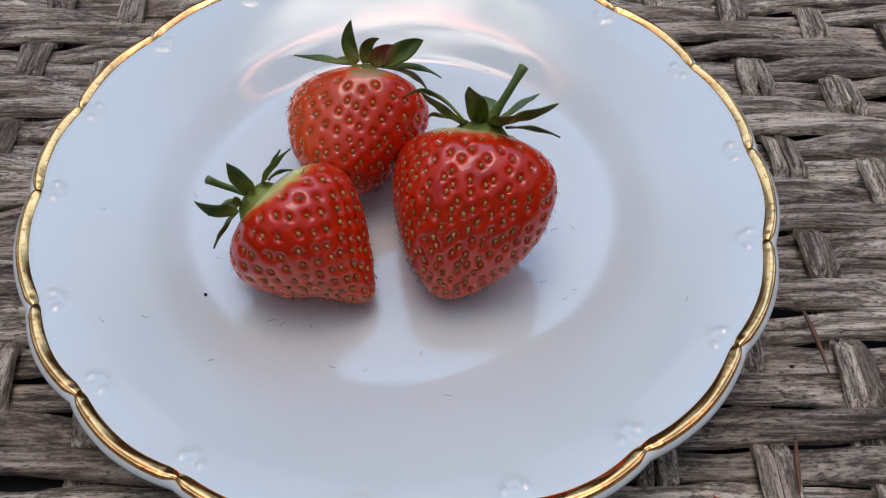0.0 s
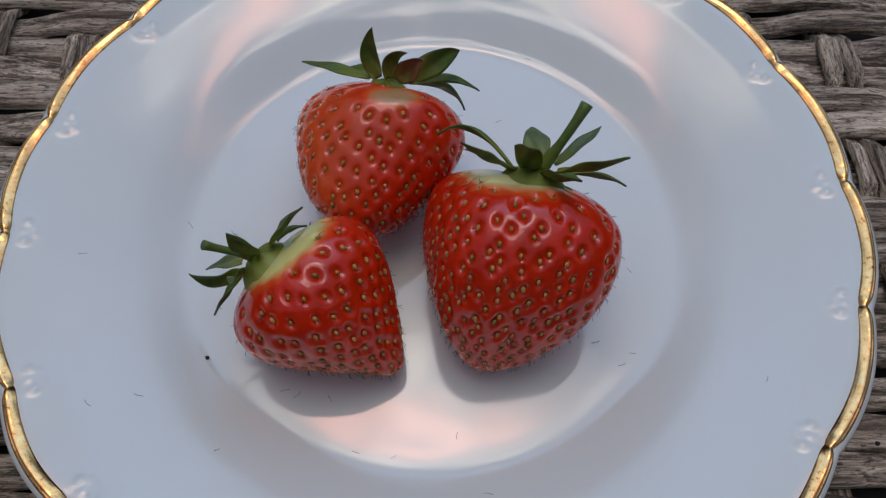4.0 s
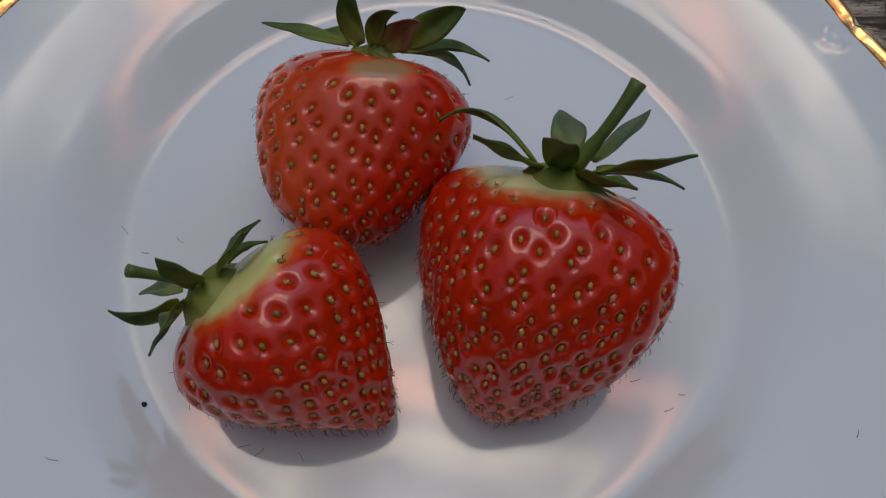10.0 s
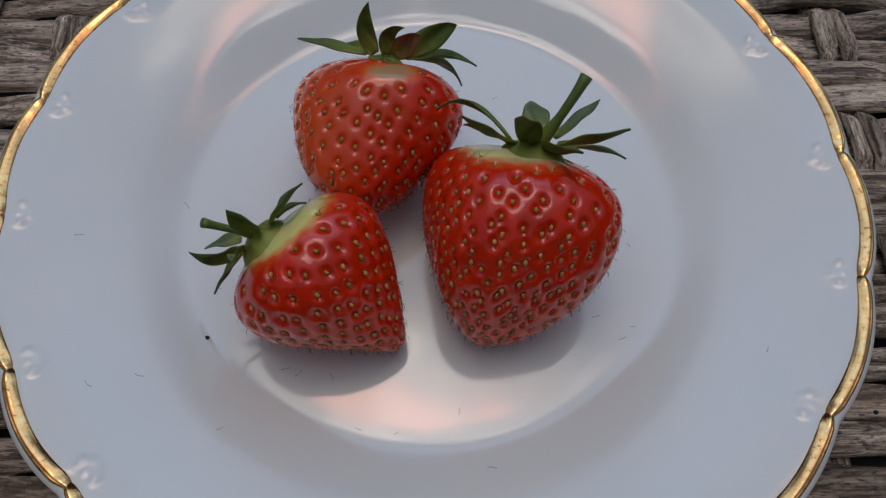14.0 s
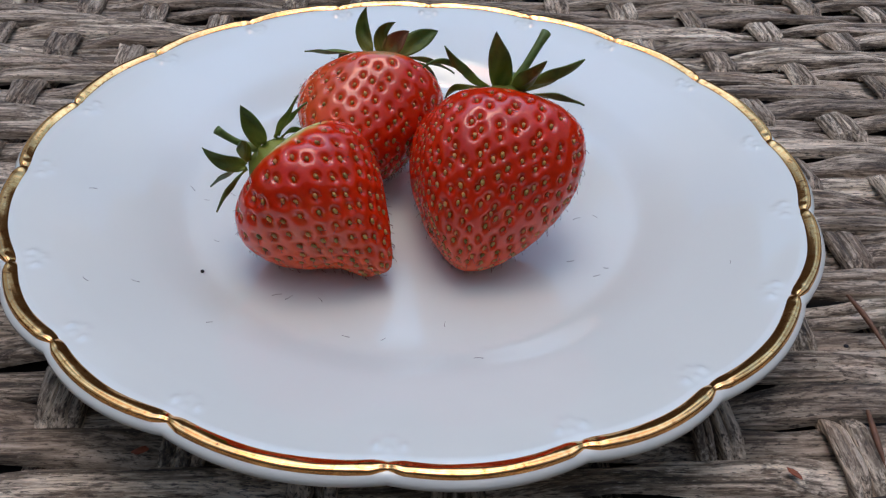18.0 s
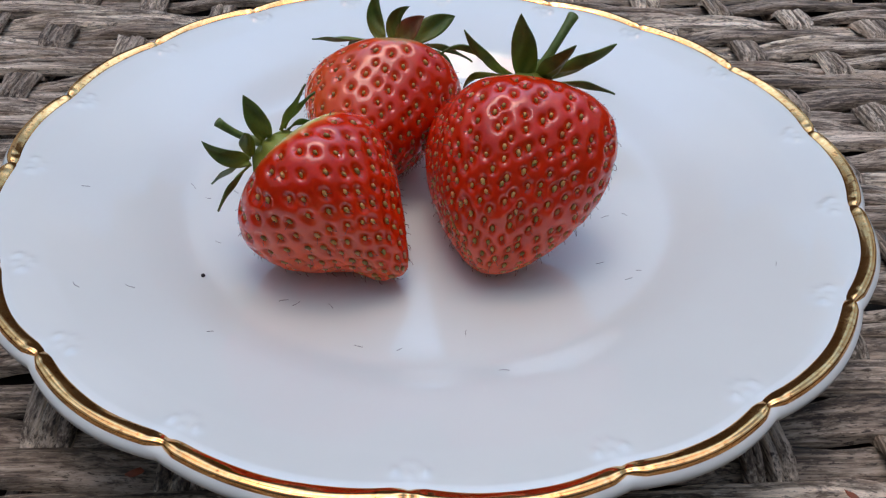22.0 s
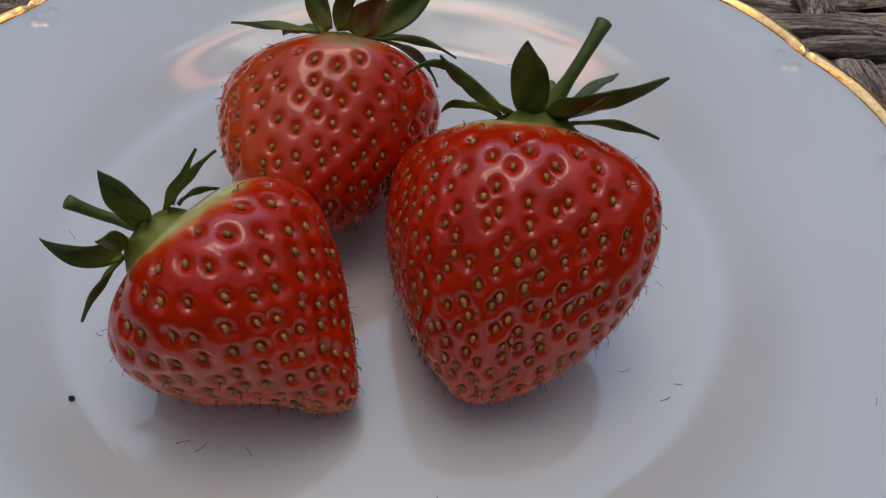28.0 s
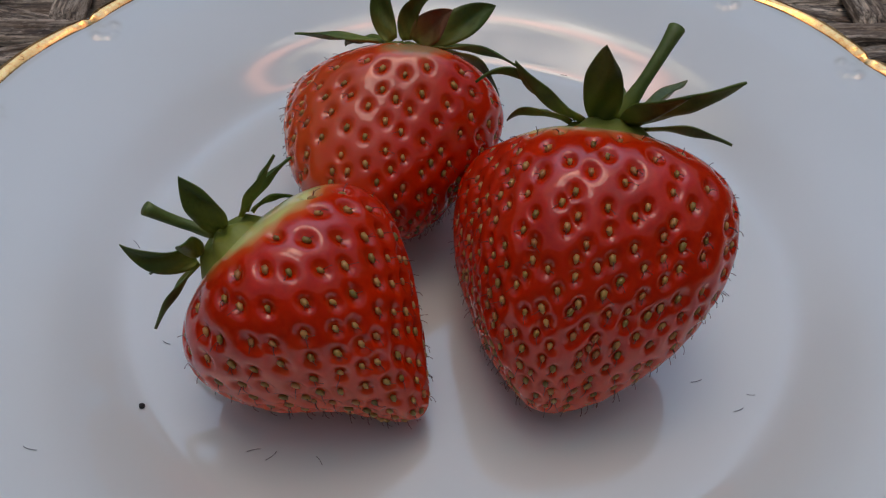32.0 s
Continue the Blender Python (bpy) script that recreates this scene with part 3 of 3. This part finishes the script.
def fruit_body(fruit, origin, ts, ps, mat, depth, pit, pale_at, pale_side, flank, r):
    rows, cols = 270, 450
    th = np.linspace(0.0, math.pi, rows)[:, None]
    th = th + 0 * np.zeros((1, cols))
    ph = np.broadcast_to((np.arange(cols) * 2 * math.pi / cols)[None], th.shape)
    pts = fruit.at(th, ph)
    nor = fruit.normal(np.clip(th, 0.002, math.pi - 0.002), ph)
    seeds, size = fruit.at(ts, ps), np.array([r.uniform(0.8, 1.2) for _ in ts])
    along = fruit.at(ts + 0.01, ps) - seeds
    along /= np.linalg.norm(along, axis=1)[:, None]
    flat, out, hollow = pts.reshape(-1, 3), np.zeros(rows * cols), np.zeros(rows * cols)
    for a in range(0, len(flat), 6000):
        gap = flat[a:a + 6000, None] - seeds[None]
        lengthwise = (gap * along[None]).sum(2)
        d = np.sqrt((gap ** 2).sum(2) - 0.42 * lengthwise ** 2) / size[None]
        near = d.min(1)
        bowls = np.exp(-(d / (1.50 * pit)) ** 2).sum(1)
        out[a:a + 6000] = depth * (-0.42 * np.minimum(bowls, 1.2) - 0.78 * np.exp(-(near / (1.05 * pit)) ** 3.0))
        hollow[a:a + 6000] = np.exp(-(near / (0.95 * pit)) ** 3)
    lumps = np.array([noise.noise(Vector(p * 95.0)) for p in flat]) * 0.00020
    edge = np.clip(np.minimum(th, math.pi - th).reshape(-1) / 0.3, 0, 1)
    pts = flat + nor.reshape(-1, 3) * ((out + lumps) * edge)[:, None]
    pts[:, 2] = np.maximum(pts[:, 2], 0.0117)
    me = mesh_of("body", pts - origin, [f[::-1] for f in grid_faces(rows, cols, True)], mat)
    jag = np.array([noise.noise(Vector(p * 420.0)) for p in flat]) * 0.05
    side = 0.16 * np.cos(ph.reshape(-1) - pale_side)
    pale = np.clip((pale_at + side + jag - th.reshape(-1)) / 0.30 + 0.5, 0, 1)
    me.attributes.new("pit", "FLOAT", "POINT").data.foreach_set("value", hollow.astype(np.float32))
    # skin facing flank is paler; under the left berry this paints plate bounce
    if flank:
        facing = nor.reshape(-1, 3) @ np.array(flank) + jag * 2
        pale = np.maximum(pale, 0.32 * np.clip((facing - 0.15) / 0.7, 0, 1))
    me.attributes.new("pale", "FLOAT", "POINT").data.foreach_set("value", pale.astype(np.float32))
    return me


def seed_mesh():
    bm = bmesh.new()
    bmesh.ops.create_icosphere(bm, subdivisions=1, radius=1.0)
    for v in bm.verts:
        taper = 1 - 0.28 * v.co.x
        v.co = Vector((v.co.x * 0.00084, v.co.y * 0.00050 * taper, v.co.z * 0.00046))
    me = bpy.data.meshes.new("seed")
    bm.to_mesh(me)
    bm.free()
    me.materials.append(SEED)
    me.polygons.foreach_set("use_smooth", [True] * len(me.polygons))
    return me


SEED_MESH = seed_mesh()


def place_seeds(fruit, owner, origin, ts, ps, depth, r):
    pts, nor = fruit.at(ts, ps), fruit.normal(ts, ps)
    ahead = fruit.at(ts + 0.01, ps)
    rest, faces = [], []
    for p, n, q in zip(pts, nor, ahead):
        x = q - p - n * np.dot(q - p, n)
        x /= np.linalg.norm(x)
        y = np.cross(n, x)
        twist = r.gauss(0, 0.2)
        x, y = x * math.cos(twist) + y * math.sin(twist), y * math.cos(twist) - x * math.sin(twist)
        s = r.uniform(0.82, 1.15)
        c = p - n * depth * 0.80 - origin
        m = Matrix([[*(s * np.array([x[i], y[i], n[i]])), c[i]] for i in range(3)] + [[0, 0, 0, 1]])
        if n[1] > 0.35 or n[2] < -0.5:
            faces += [tuple(i + len(rest) for i in f.vertices) for f in SEED_MESH.polygons]
            rest += [m @ v.co for v in SEED_MESH.vertices]
            continue
        ob = new("seed", SEED_MESH)
        ob.parent = owner
        ob.matrix_local = m
    tagged(part("seeds_far_side", mesh_of("seeds_far_side", rest, faces, SEED), owner), kind="stuff")


def fruit_hairs(fruit, origin, ts, ps, r):
    """One short wiry style at each seed."""
    verts, faces = [], []
    pts, nor = fruit.at(ts, ps), fruit.normal(ts, ps)
    ahead = fruit.at(ts + 0.01, ps)
    for p, n, q in [*zip(pts, nor, ahead), *zip(pts[::3], nor[::3], ahead[::3])]:
        if r.random() < 0.1 or p[2] < 0.0135:
            continue
        x = (q - p) / np.linalg.norm(q - p)
        y = np.cross(n, x)
        lean, turn = r.uniform(0.4, 1.2), r.uniform(-1.3, 1.3)
        side = x * math.cos(turn) + y * math.sin(turn)
        size = r.uniform(0.0007, 0.0014) * (1.1 if n[2] < 0.1 else 1.0)
        a = p - n * 0.0003 + side * 0.0003
        b = a + (n + 0.25 * side) * size * 0.6
        c = a + (n * (1.15 - lean * 0.45) + side * lean) * size
        v, f = tube(bezier(a, b, c, 4), [0.00008, 0.00006, 0.00005, 0.00007], 4)
        faces += [tuple(i + len(verts) for i in g) for g in f]
        verts += [k - origin for k in v]
    return mesh_of("hairs", verts, faces, HAIR)


def sepal_mesh(a, ctrl, tip, up, width, mat, cup=0.25, twist=0.0):
    """A pointed leaf blade with a folded midrib and real thickness from a to tip, bowed over ctrl."""
    rows, cols = 16, 9
    line = bezier(a, ctrl, tip, rows)
    tang = np.gradient(line, axis=0)
    verts, base = [], []
    thick = 0.00028
    for layer in (0, 1):
        for i in range(rows):
            t = i / (rows - 1)
            d = tang[i] / np.linalg.norm(tang[i])
            side = np.cross(d, up)
            side /= np.linalg.norm(side) + 1e-9
            n = np.cross(side, d)
            half = width * 0.5 * (0.52 * (1 - t) ** 1.6 + 0.90 * max(0.0, math.sin(math.pi * t ** 0.85)) ** 0.85) if 0 < t < 1 else (width * 0.26 if t == 0 else 0.00004)
            for k in range(cols):
                u = -1 + 2 * k / (cols - 1)
                h = cup * half * (abs(u) ** 1.5) - 0.00018 * math.exp(-(u / 0.18) ** 2)
                wave = 0.16 * half * math.sin(9 * t + 4 * u) + twist * half * u * (t - 0.3)
                p = line[i] + side * u * half + n * (h + wave - layer * thick)
                verts.append(p)
                base.append(max(0.0, 1 - t / 0.52) * (0.75 + 0.25 * math.sin(7 * u + 20 * t)))
    faces = grid_faces(rows, cols, False)
    m = rows * cols
    faces += [tuple(m + i for i in f[::-1]) for f in grid_faces(rows, cols, False)]
    rim = [(r_ * cols) for r_ in range(rows)] + [(rows - 1) * cols + c for c in range(1, cols)] + [r_ * cols + cols - 1 for r_ in range(rows - 2, -1, -1)] + list(range(cols - 2, 0, -1))
    faces += [(p, q, q + m, p + m) for p, q in zip(rim, rim[1:] + rim[:1])]
    return verts, faces, base


def add_blade(name, owner, origin, spec, mat, label=""):
    verts, faces, base = spec
    me = mesh_of(name, [v - origin for v in verts], faces, mat)
    me.attributes.new("base", "FLOAT", "POINT").data.foreach_set("value", np.array(base, np.float32))
    return part(name, me, owner, label)


def strawberry(fruit, label, shoulder, ripe, count, depth, pit, pale_at, pale_side, sepals, stem, seed, crown=0.0062, crown_at=None, flank=None, tall=0.0046):
    r = random.Random(seed)
    origin = np.array([fruit.at(np.array(1.6), np.array(0.0))[0], fruit.at(np.array(1.6), np.array(0.0))[1], 0.0115])
    owner = new("strawberry")
    owner.location = origin
    tagged(owner, label, "strawberry", "strawberries on the plate")
    ts, ps = seed_places(fruit, count, r)
    keep = fruit.at(ts, ps)[:, 2] > 0.0125
    ts, ps = ts[keep], ps[keep]
    mat = berry_material("strawberry_skin", shoulder, ripe)
    part("body", fruit_body(fruit, origin, ts, ps, mat, depth, pit, pale_at, pale_side, flank, r), owner)
    place_seeds(fruit, owner, origin, ts, ps, depth, r)
    tagged(part("hairs", fruit_hairs(fruit, origin, ts, ps, r), owner), kind="stuff")
    # green crown where the sepals join
    out = -fruit.u
    seat = fruit.base if crown_at is None else np.array(crown_at)
    rows, cols, verts = 12, 40, []
    for i in range(rows):
        q = i / (rows - 1)
        for k in range(cols):
            f = 2 * math.pi * k / cols
            lip = q * (1 + 0.12 * math.sin(7 * f + seed))
            rad = crown * (1.12 - 0.42 * min(1.0, q / 0.72) - 2.0 * max(0.0, q - 0.72)) * (1 + 0.06 * math.sin(5 * f + seed) + 0.05 * math.sin(11 * f) * q)
            verts.append(seat + out * (-0.0022 + tall * min(lip, 0.8 + 0.2 * q)) + rad * (math.cos(f) * fruit.v + math.sin(f) * fruit.w) - origin)
    me = mesh_of("calyx", verts, grid_faces(rows, cols, True) + [tuple((rows - 1) * cols + k for k in range(cols))], CALYX)
    me.attributes.new("base", "FLOAT", "POINT").data.foreach_set("value", np.repeat(np.linspace(0.9, 0.0, rows), cols).astype(np.float32))
    part("calyx", me, owner, "yellow-green crown of the calyx")
    for a, mid, tip, width, mat_leaf, cup in sepals:
        a, mid, tip = (np.array(p) / 1000.0 for p in (a, mid, tip))
        ctrl = 2 * mid - (a + tip) / 2
        along = (tip - a) / np.linalg.norm(tip - a)
        # a blade that stands up along the axis turns its face to the south
        face = out + 0.15 * np.array([0, 0, 1.0]) if np.dot(along, out) < 0.4 or along[2] < 0.3 else np.array([0.0, -0.85, 0.5])
        add_blade("sepal", owner, origin, sepal_mesh(a, ctrl, tip, face, width / 1000.0, mat_leaf, cup, twist=r.uniform(-0.5, 0.5)), mat_leaf,
                  "dried brown sepal" if mat_leaf is LEAF_BROWN else "")
    if stem:
        a, mid, tip = (np.array(p) / 1000.0 for p in stem[:3])
        rad = stem[3] / 1000.0
        n = 14
        line = bezier(a, 2 * mid - (a + tip) / 2, tip, n)
        v, f = tube(line, [rad * (1.25 - 0.5 * min(1, i / 5) + 0.28 * (i / (n - 1)) ** 6) for i in range(n)], 12)
        me = mesh_of("stem", [k - origin for k in v], f, STEM)
        me.attributes.new("base", "FLOAT", "POINT").data.foreach_set("value", np.array([max(0, 0.7 - i / 6) for i in range(n) for _ in range(12)], np.float32))
        part("stem", me, owner, "cut green stem")
    return owner


right = Fruit((0.02053, -0.00213, 0.04389), -1.77201, -0.62481, 0.04782, (0.02027, 0.00786, 0.00018, 0.0008), (0.05973, 0.1314, -0.02915, -0.12199), (0.13059, -0.01338), (0.00101, 0.00237))
left = Fruit((-0.03521, -0.024, 0.04243), -0.54245, -0.68744, 0.04152, (0.01601, 0.0076, -0.00062, -0.00021), (-0.0095, 0.09368, -0.08725, -0.03411), (0.05941, 0.01918), (0.00057, -0.00347), (2.2, -2.334, 0.0028, 0.0062))
back = Fruit((-0.01079, 0.01814, 0.04867), -1.62985, -1.13426, 0.03733, (0.0187, -0.00019, -0.00347, 0.00032), (-0.03638, 0.05047, -0.30555, -0.05762), (0.08785, -0.01612), (-0.00439, -0.0058))

RED = (0.720, 0.0240, 0.0033)
strawberry(right, "large glossy red strawberry with a pale shoulder and long stem", (0.70, 0.67, 0.33), RED, 400, 0.00082, 0.00092, 0.36, 2.2,
           [((22.6, -4.2, 48.6), (21.2, -5.4, 57.2), (19.2, -10.7, 67.8), 5.8, LEAF, 0.20), ((28.5, -2.5, 48.4), (34.6, 2.6, 49.0), (40.2, 9.0, 47.6), 3.6, LEAF_BACK, 0.3),
            ((28.5, -4.8, 48.8), (36.2, -6.6, 53.4), (42.8, -7.7, 59.3), 4.6, LEAF, 0.4), ((30.0, -4.0, 46.8), (38.6, -3.8, 45.8), (45.1, -6.1, 45.3), 2.8, LEAF, 0.4),
            ((19.6, -3.6, 48.2), (12.6, -3.6, 52.6), (6.9, -5.6, 61.6), 3.4, LEAF, 0.45), ((18.6, -2.4, 47.6), (9.2, 5.2, 51.2), (1.6, 4.1, 50.7), 2.4, LEAF, 0.45),
            ((18.0, -2.4, 46.8), (11.9, 2.2, 45.6), (8.3, 8.4, 39.0), 2.8, LEAF, 0.4), ((26.2, -5.4, 48.2), (28.4, -10.2, 54.6), (31.5, -15.8, 62.6), 4.6, LEAF, 0.5),
            ((24.0, -0.5, 48.0), (24.4, 4.2, 48.8), (24.0, 10.5, 45.2), 5.6, LEAF_BACK, 0.2), ((27.5, -6.0, 46.4), (30.5, -9.5, 48.5), (33.2, -13.0, 48.6), 2.4, LEAF, 0.4)],
           ((25.4, -3.0, 48.2), (29.9, 0.0, 55.2), (34.5, 5.4, 60.4), 1.45), 11, 0.0082, (0.0238, -0.0046, 0.0460), (-0.1, -0.45, -0.89))
strawberry(left, "wedge-shaped glossy red strawberry with a yellow-green shoulder", (0.62, 0.60, 0.23), RED, 220, 0.00084, 0.00108, 0.44, 0.0,
           [((-38.6, -23.6, 43.0), (-40.6, -23.8, 48.9), (-42.5, -23.9, 54.1), 4.4, LEAF, 0.25), ((-43.0, -25.0, 38.2), (-47.6, -28.3, 41.0), (-51.8, -29.4, 45.7), 3.6, LEAF, 0.35),
            ((-42.8, -25.2, 37.0), (-46.6, -28.4, 33.6), (-50.7, -31.3, 28.0), 3.0, LEAF, 0.3), ((-35.6, -21.5, 43.8), (-32.6, -20.0, 48.4), (-29.4, -19.5, 54.7), 3.4, LEAF, 0.4),
            ((-35.0, -20.2, 43.6), (-32.0, -17.6, 47.0), (-27.9, -15.0, 50.4), 3.0, LEAF, 0.4), ((-43.4, -22.0, 36.8), (-49.2, -19.6, 31.6), (-54.5, -19.1, 27.4), 3.4, LEAF_BACK, 0.3),
            ((-41.6, -26.2, 40.2), (-41.8, -29.6, 45.6), (-41.0, -34.2, 50.8), 3.0, LEAF, 0.4), ((-34.4, -19.4, 42.6), (-31.6, -16.8, 43.2), (-28.2, -14.6, 41.4), 2.4, LEAF, 0.3)],
           ((-39.6, -22.6, 41.4), (-44.6, -22.0, 42.6), (-49.4, -22.6, 46.6), 1.15), 22, 0.0066, (-0.0378, -0.0232, 0.0400), (0.30, -0.55, -0.78))
strawberry(back, "rounded glossy red strawberry with one dried sepal", (0.50, 0.30, 0.14), RED, 345, 0.00074, 0.00088, 0.22, 1.0,
           [((-15.5, 26.0, 44.2), (-26.4, 31.2, 42.0), (-33.6, 34.2, 40.9), 3.4, LEAF, 0.3), ((-13.2, 25.4, 44.8), (-15.4, 29.2, 50.0), (-14.2, 31.3, 56.3), 4.0, LEAF, 0.3),
            ((-10.4, 24.8, 45.2), (-9.6, 26.6, 50.4), (-5.8, 24.9, 54.4), 3.4, LEAF, 0.35), ((-6.4, 25.2, 44.6), (1.6, 29.0, 47.4), (6.9, 30.0, 49.7), 5.4, LEAF, 0.3),
            ((-6.0, 25.0, 43.8), (4.1, 28.4, 40.6), (12.3, 27.8, 37.2), 4.2, LEAF, 0.3), ((-5.0, 25.8, 43.0), (3.6, 28.2, 37.4), (8.7, 26.4, 30.8), 4.6, LEAF, 0.3),
            ((-8.6, 24.6, 44.8), (-5.2, 25.8, 48.4), (-1.8, 25.2, 51.6), 5.2, LEAF_BROWN, 0.5), ((-14.4, 27.0, 43.4), (-20.0, 31.4, 41.0), (-23.5, 34.0, 38.2), 4.0, LEAF, 0.3)],
           None, 33, 0.0052, (-0.0112, 0.0236, 0.0448), (-0.86, -0.30, 0.42), 0.0030)

# ---- loose hairs and a crumb on the plate ----
SCRAPS = [(-88, -12, 0.2), (-78, -51, 2.4), (-68, -48, 2.9), (-48.5, -60.3, 0.5), (-35.5, -44.3, 0.2), (-32.5, -45.3, 0.8), (-24.5, -46.3, 2.2), (-17.5, -59.3, 2.8),
          (-8.5, -60.3, 0.6), (6.5, -55.3, 1.4), (13.5, -69.3, 3.0), (41.5, -31.3, 0.3), (47.5, -37.3, 0.4), (50.5, -34.3, 3.0), (52, -11.3, 2.3), (46.5, -12.3, 0.4),
          (-54.5, -22.3, 2.6), (19, 37, 0.5), (-60.5, -3.3, 2.9), (-53.5, -0.3, 2.4), (-65.5, 1.7, 2.3), (28.5, 59.7, 2.8), (78.5, -44.3, 1.2)]
rs = random.Random(5)
for x, y, turn in SCRAPS:
    rr = math.hypot(x, y) / 1000
    z = top_height(rr) + 0.00016
    s = rs.uniform(0.0007, 0.0012)
    dx, dy = math.cos(turn) * s, math.sin(turn) * s
    slope = (top_height(rr + 0.001) - top_height(rr)) / 0.001
    ux, uy = x / 1000 / rr, y / 1000 / rr
    rise = slope * (dx * ux + dy * uy)
    hook = rs.uniform(-0.5, 0.5)
    a, c = np.array([-dx, -dy, -rise]), np.array([dx, dy, rise])
    v, f = tube(bezier(a, np.array([-dy * hook + dx * 0.4, dx * hook + dy * 0.4, rise * 0.4 + 0.0001]), c, 6), [0.00006, 0.00005, 0.000045, 0.000045, 0.00005, 0.00004], 5)
    ob = new("fruit_hair", mesh_of("fruit_hair", v, f, DARK_HAIR))
    ob.location = (x / 1000, y / 1000, z)
    tagged(ob, "tiny dark hair shed on the white plate", "debris", "shed hairs on the plate")


def lump(name, size, mat, seed):
    bm = bmesh.new()
    bmesh.ops.create_icosphere(bm, subdivisions=2, radius=1.0)
    for v in bm.verts:
        k = 1 + 0.35 * noise.noise(v.co * 1.7 + Vector((seed, 0, 0)))
        v.co = Vector((v.co.x * size[0] * k, v.co.y * size[1] * k, v.co.z * size[2] * k))
    me = bpy.data.meshes.new(name)
    bm.to_mesh(me)
    bm.free()
    me.materials.append(mat)
    return new(name, me)


crumb = lump("crumb", (0.00055, 0.0005, 0.0004), CRUMB, 3)
crumb.location = (-0.0555, -0.0363, top_height(0.0663) + 0.00036)
tagged(crumb, "small black crumb on the white plate", "debris")

# ---- needles and flakes on the table ----
for a, b, bow in (((118.5, -37.3), (121.0, -57.0), 0.6), ((105.5, -77.5), (103.3, -93.0), -0.8), ((134.5, -57.5), (147.0, -66.0), 0.7)):
    a, b = np.array([*a, 4.2]) / 1000, np.array([*b, 2.6]) / 1000
    mid = (a + b) / 2
    line = bezier(a - mid, np.array([bow / 1000, bow / 1000, 0.0009]), b - mid, 12)
    v, f = tube(line, [0.0002 + 0.00055 * math.sin(math.pi * min(1, 0.12 + i / 12)) for i in range(12)], 6)
    ob = new("dry_needle", mesh_of("dry_needle", v, f, NEEDLE))
    ob.location = mid
    tagged(ob, "brown dried needle lying on the woven strips", "debris", "dry needles on the table")
for x, y, turn in ((-0.0615, -0.0843, 0.4), (0.0825, -0.0930, 2.2)):
    ob = lump("flake", (0.0019, 0.0009, 0.0003), FLAKE, x * 100)
    ob.location = (x, y, 0.0021)
    ob.rotation_euler = (0.15, 0.1, turn)
    tagged(ob, "small red-brown flake on the woven strips", "debris", "flakes on the table")
grit = lump("grit", (0.0007, 0.0006, 0.0004), CRUMB, 9)
grit.location = (0.1115, -0.0543, 0.0019)
tagged(grit, "dark speck of grit on the woven strips", "debris")
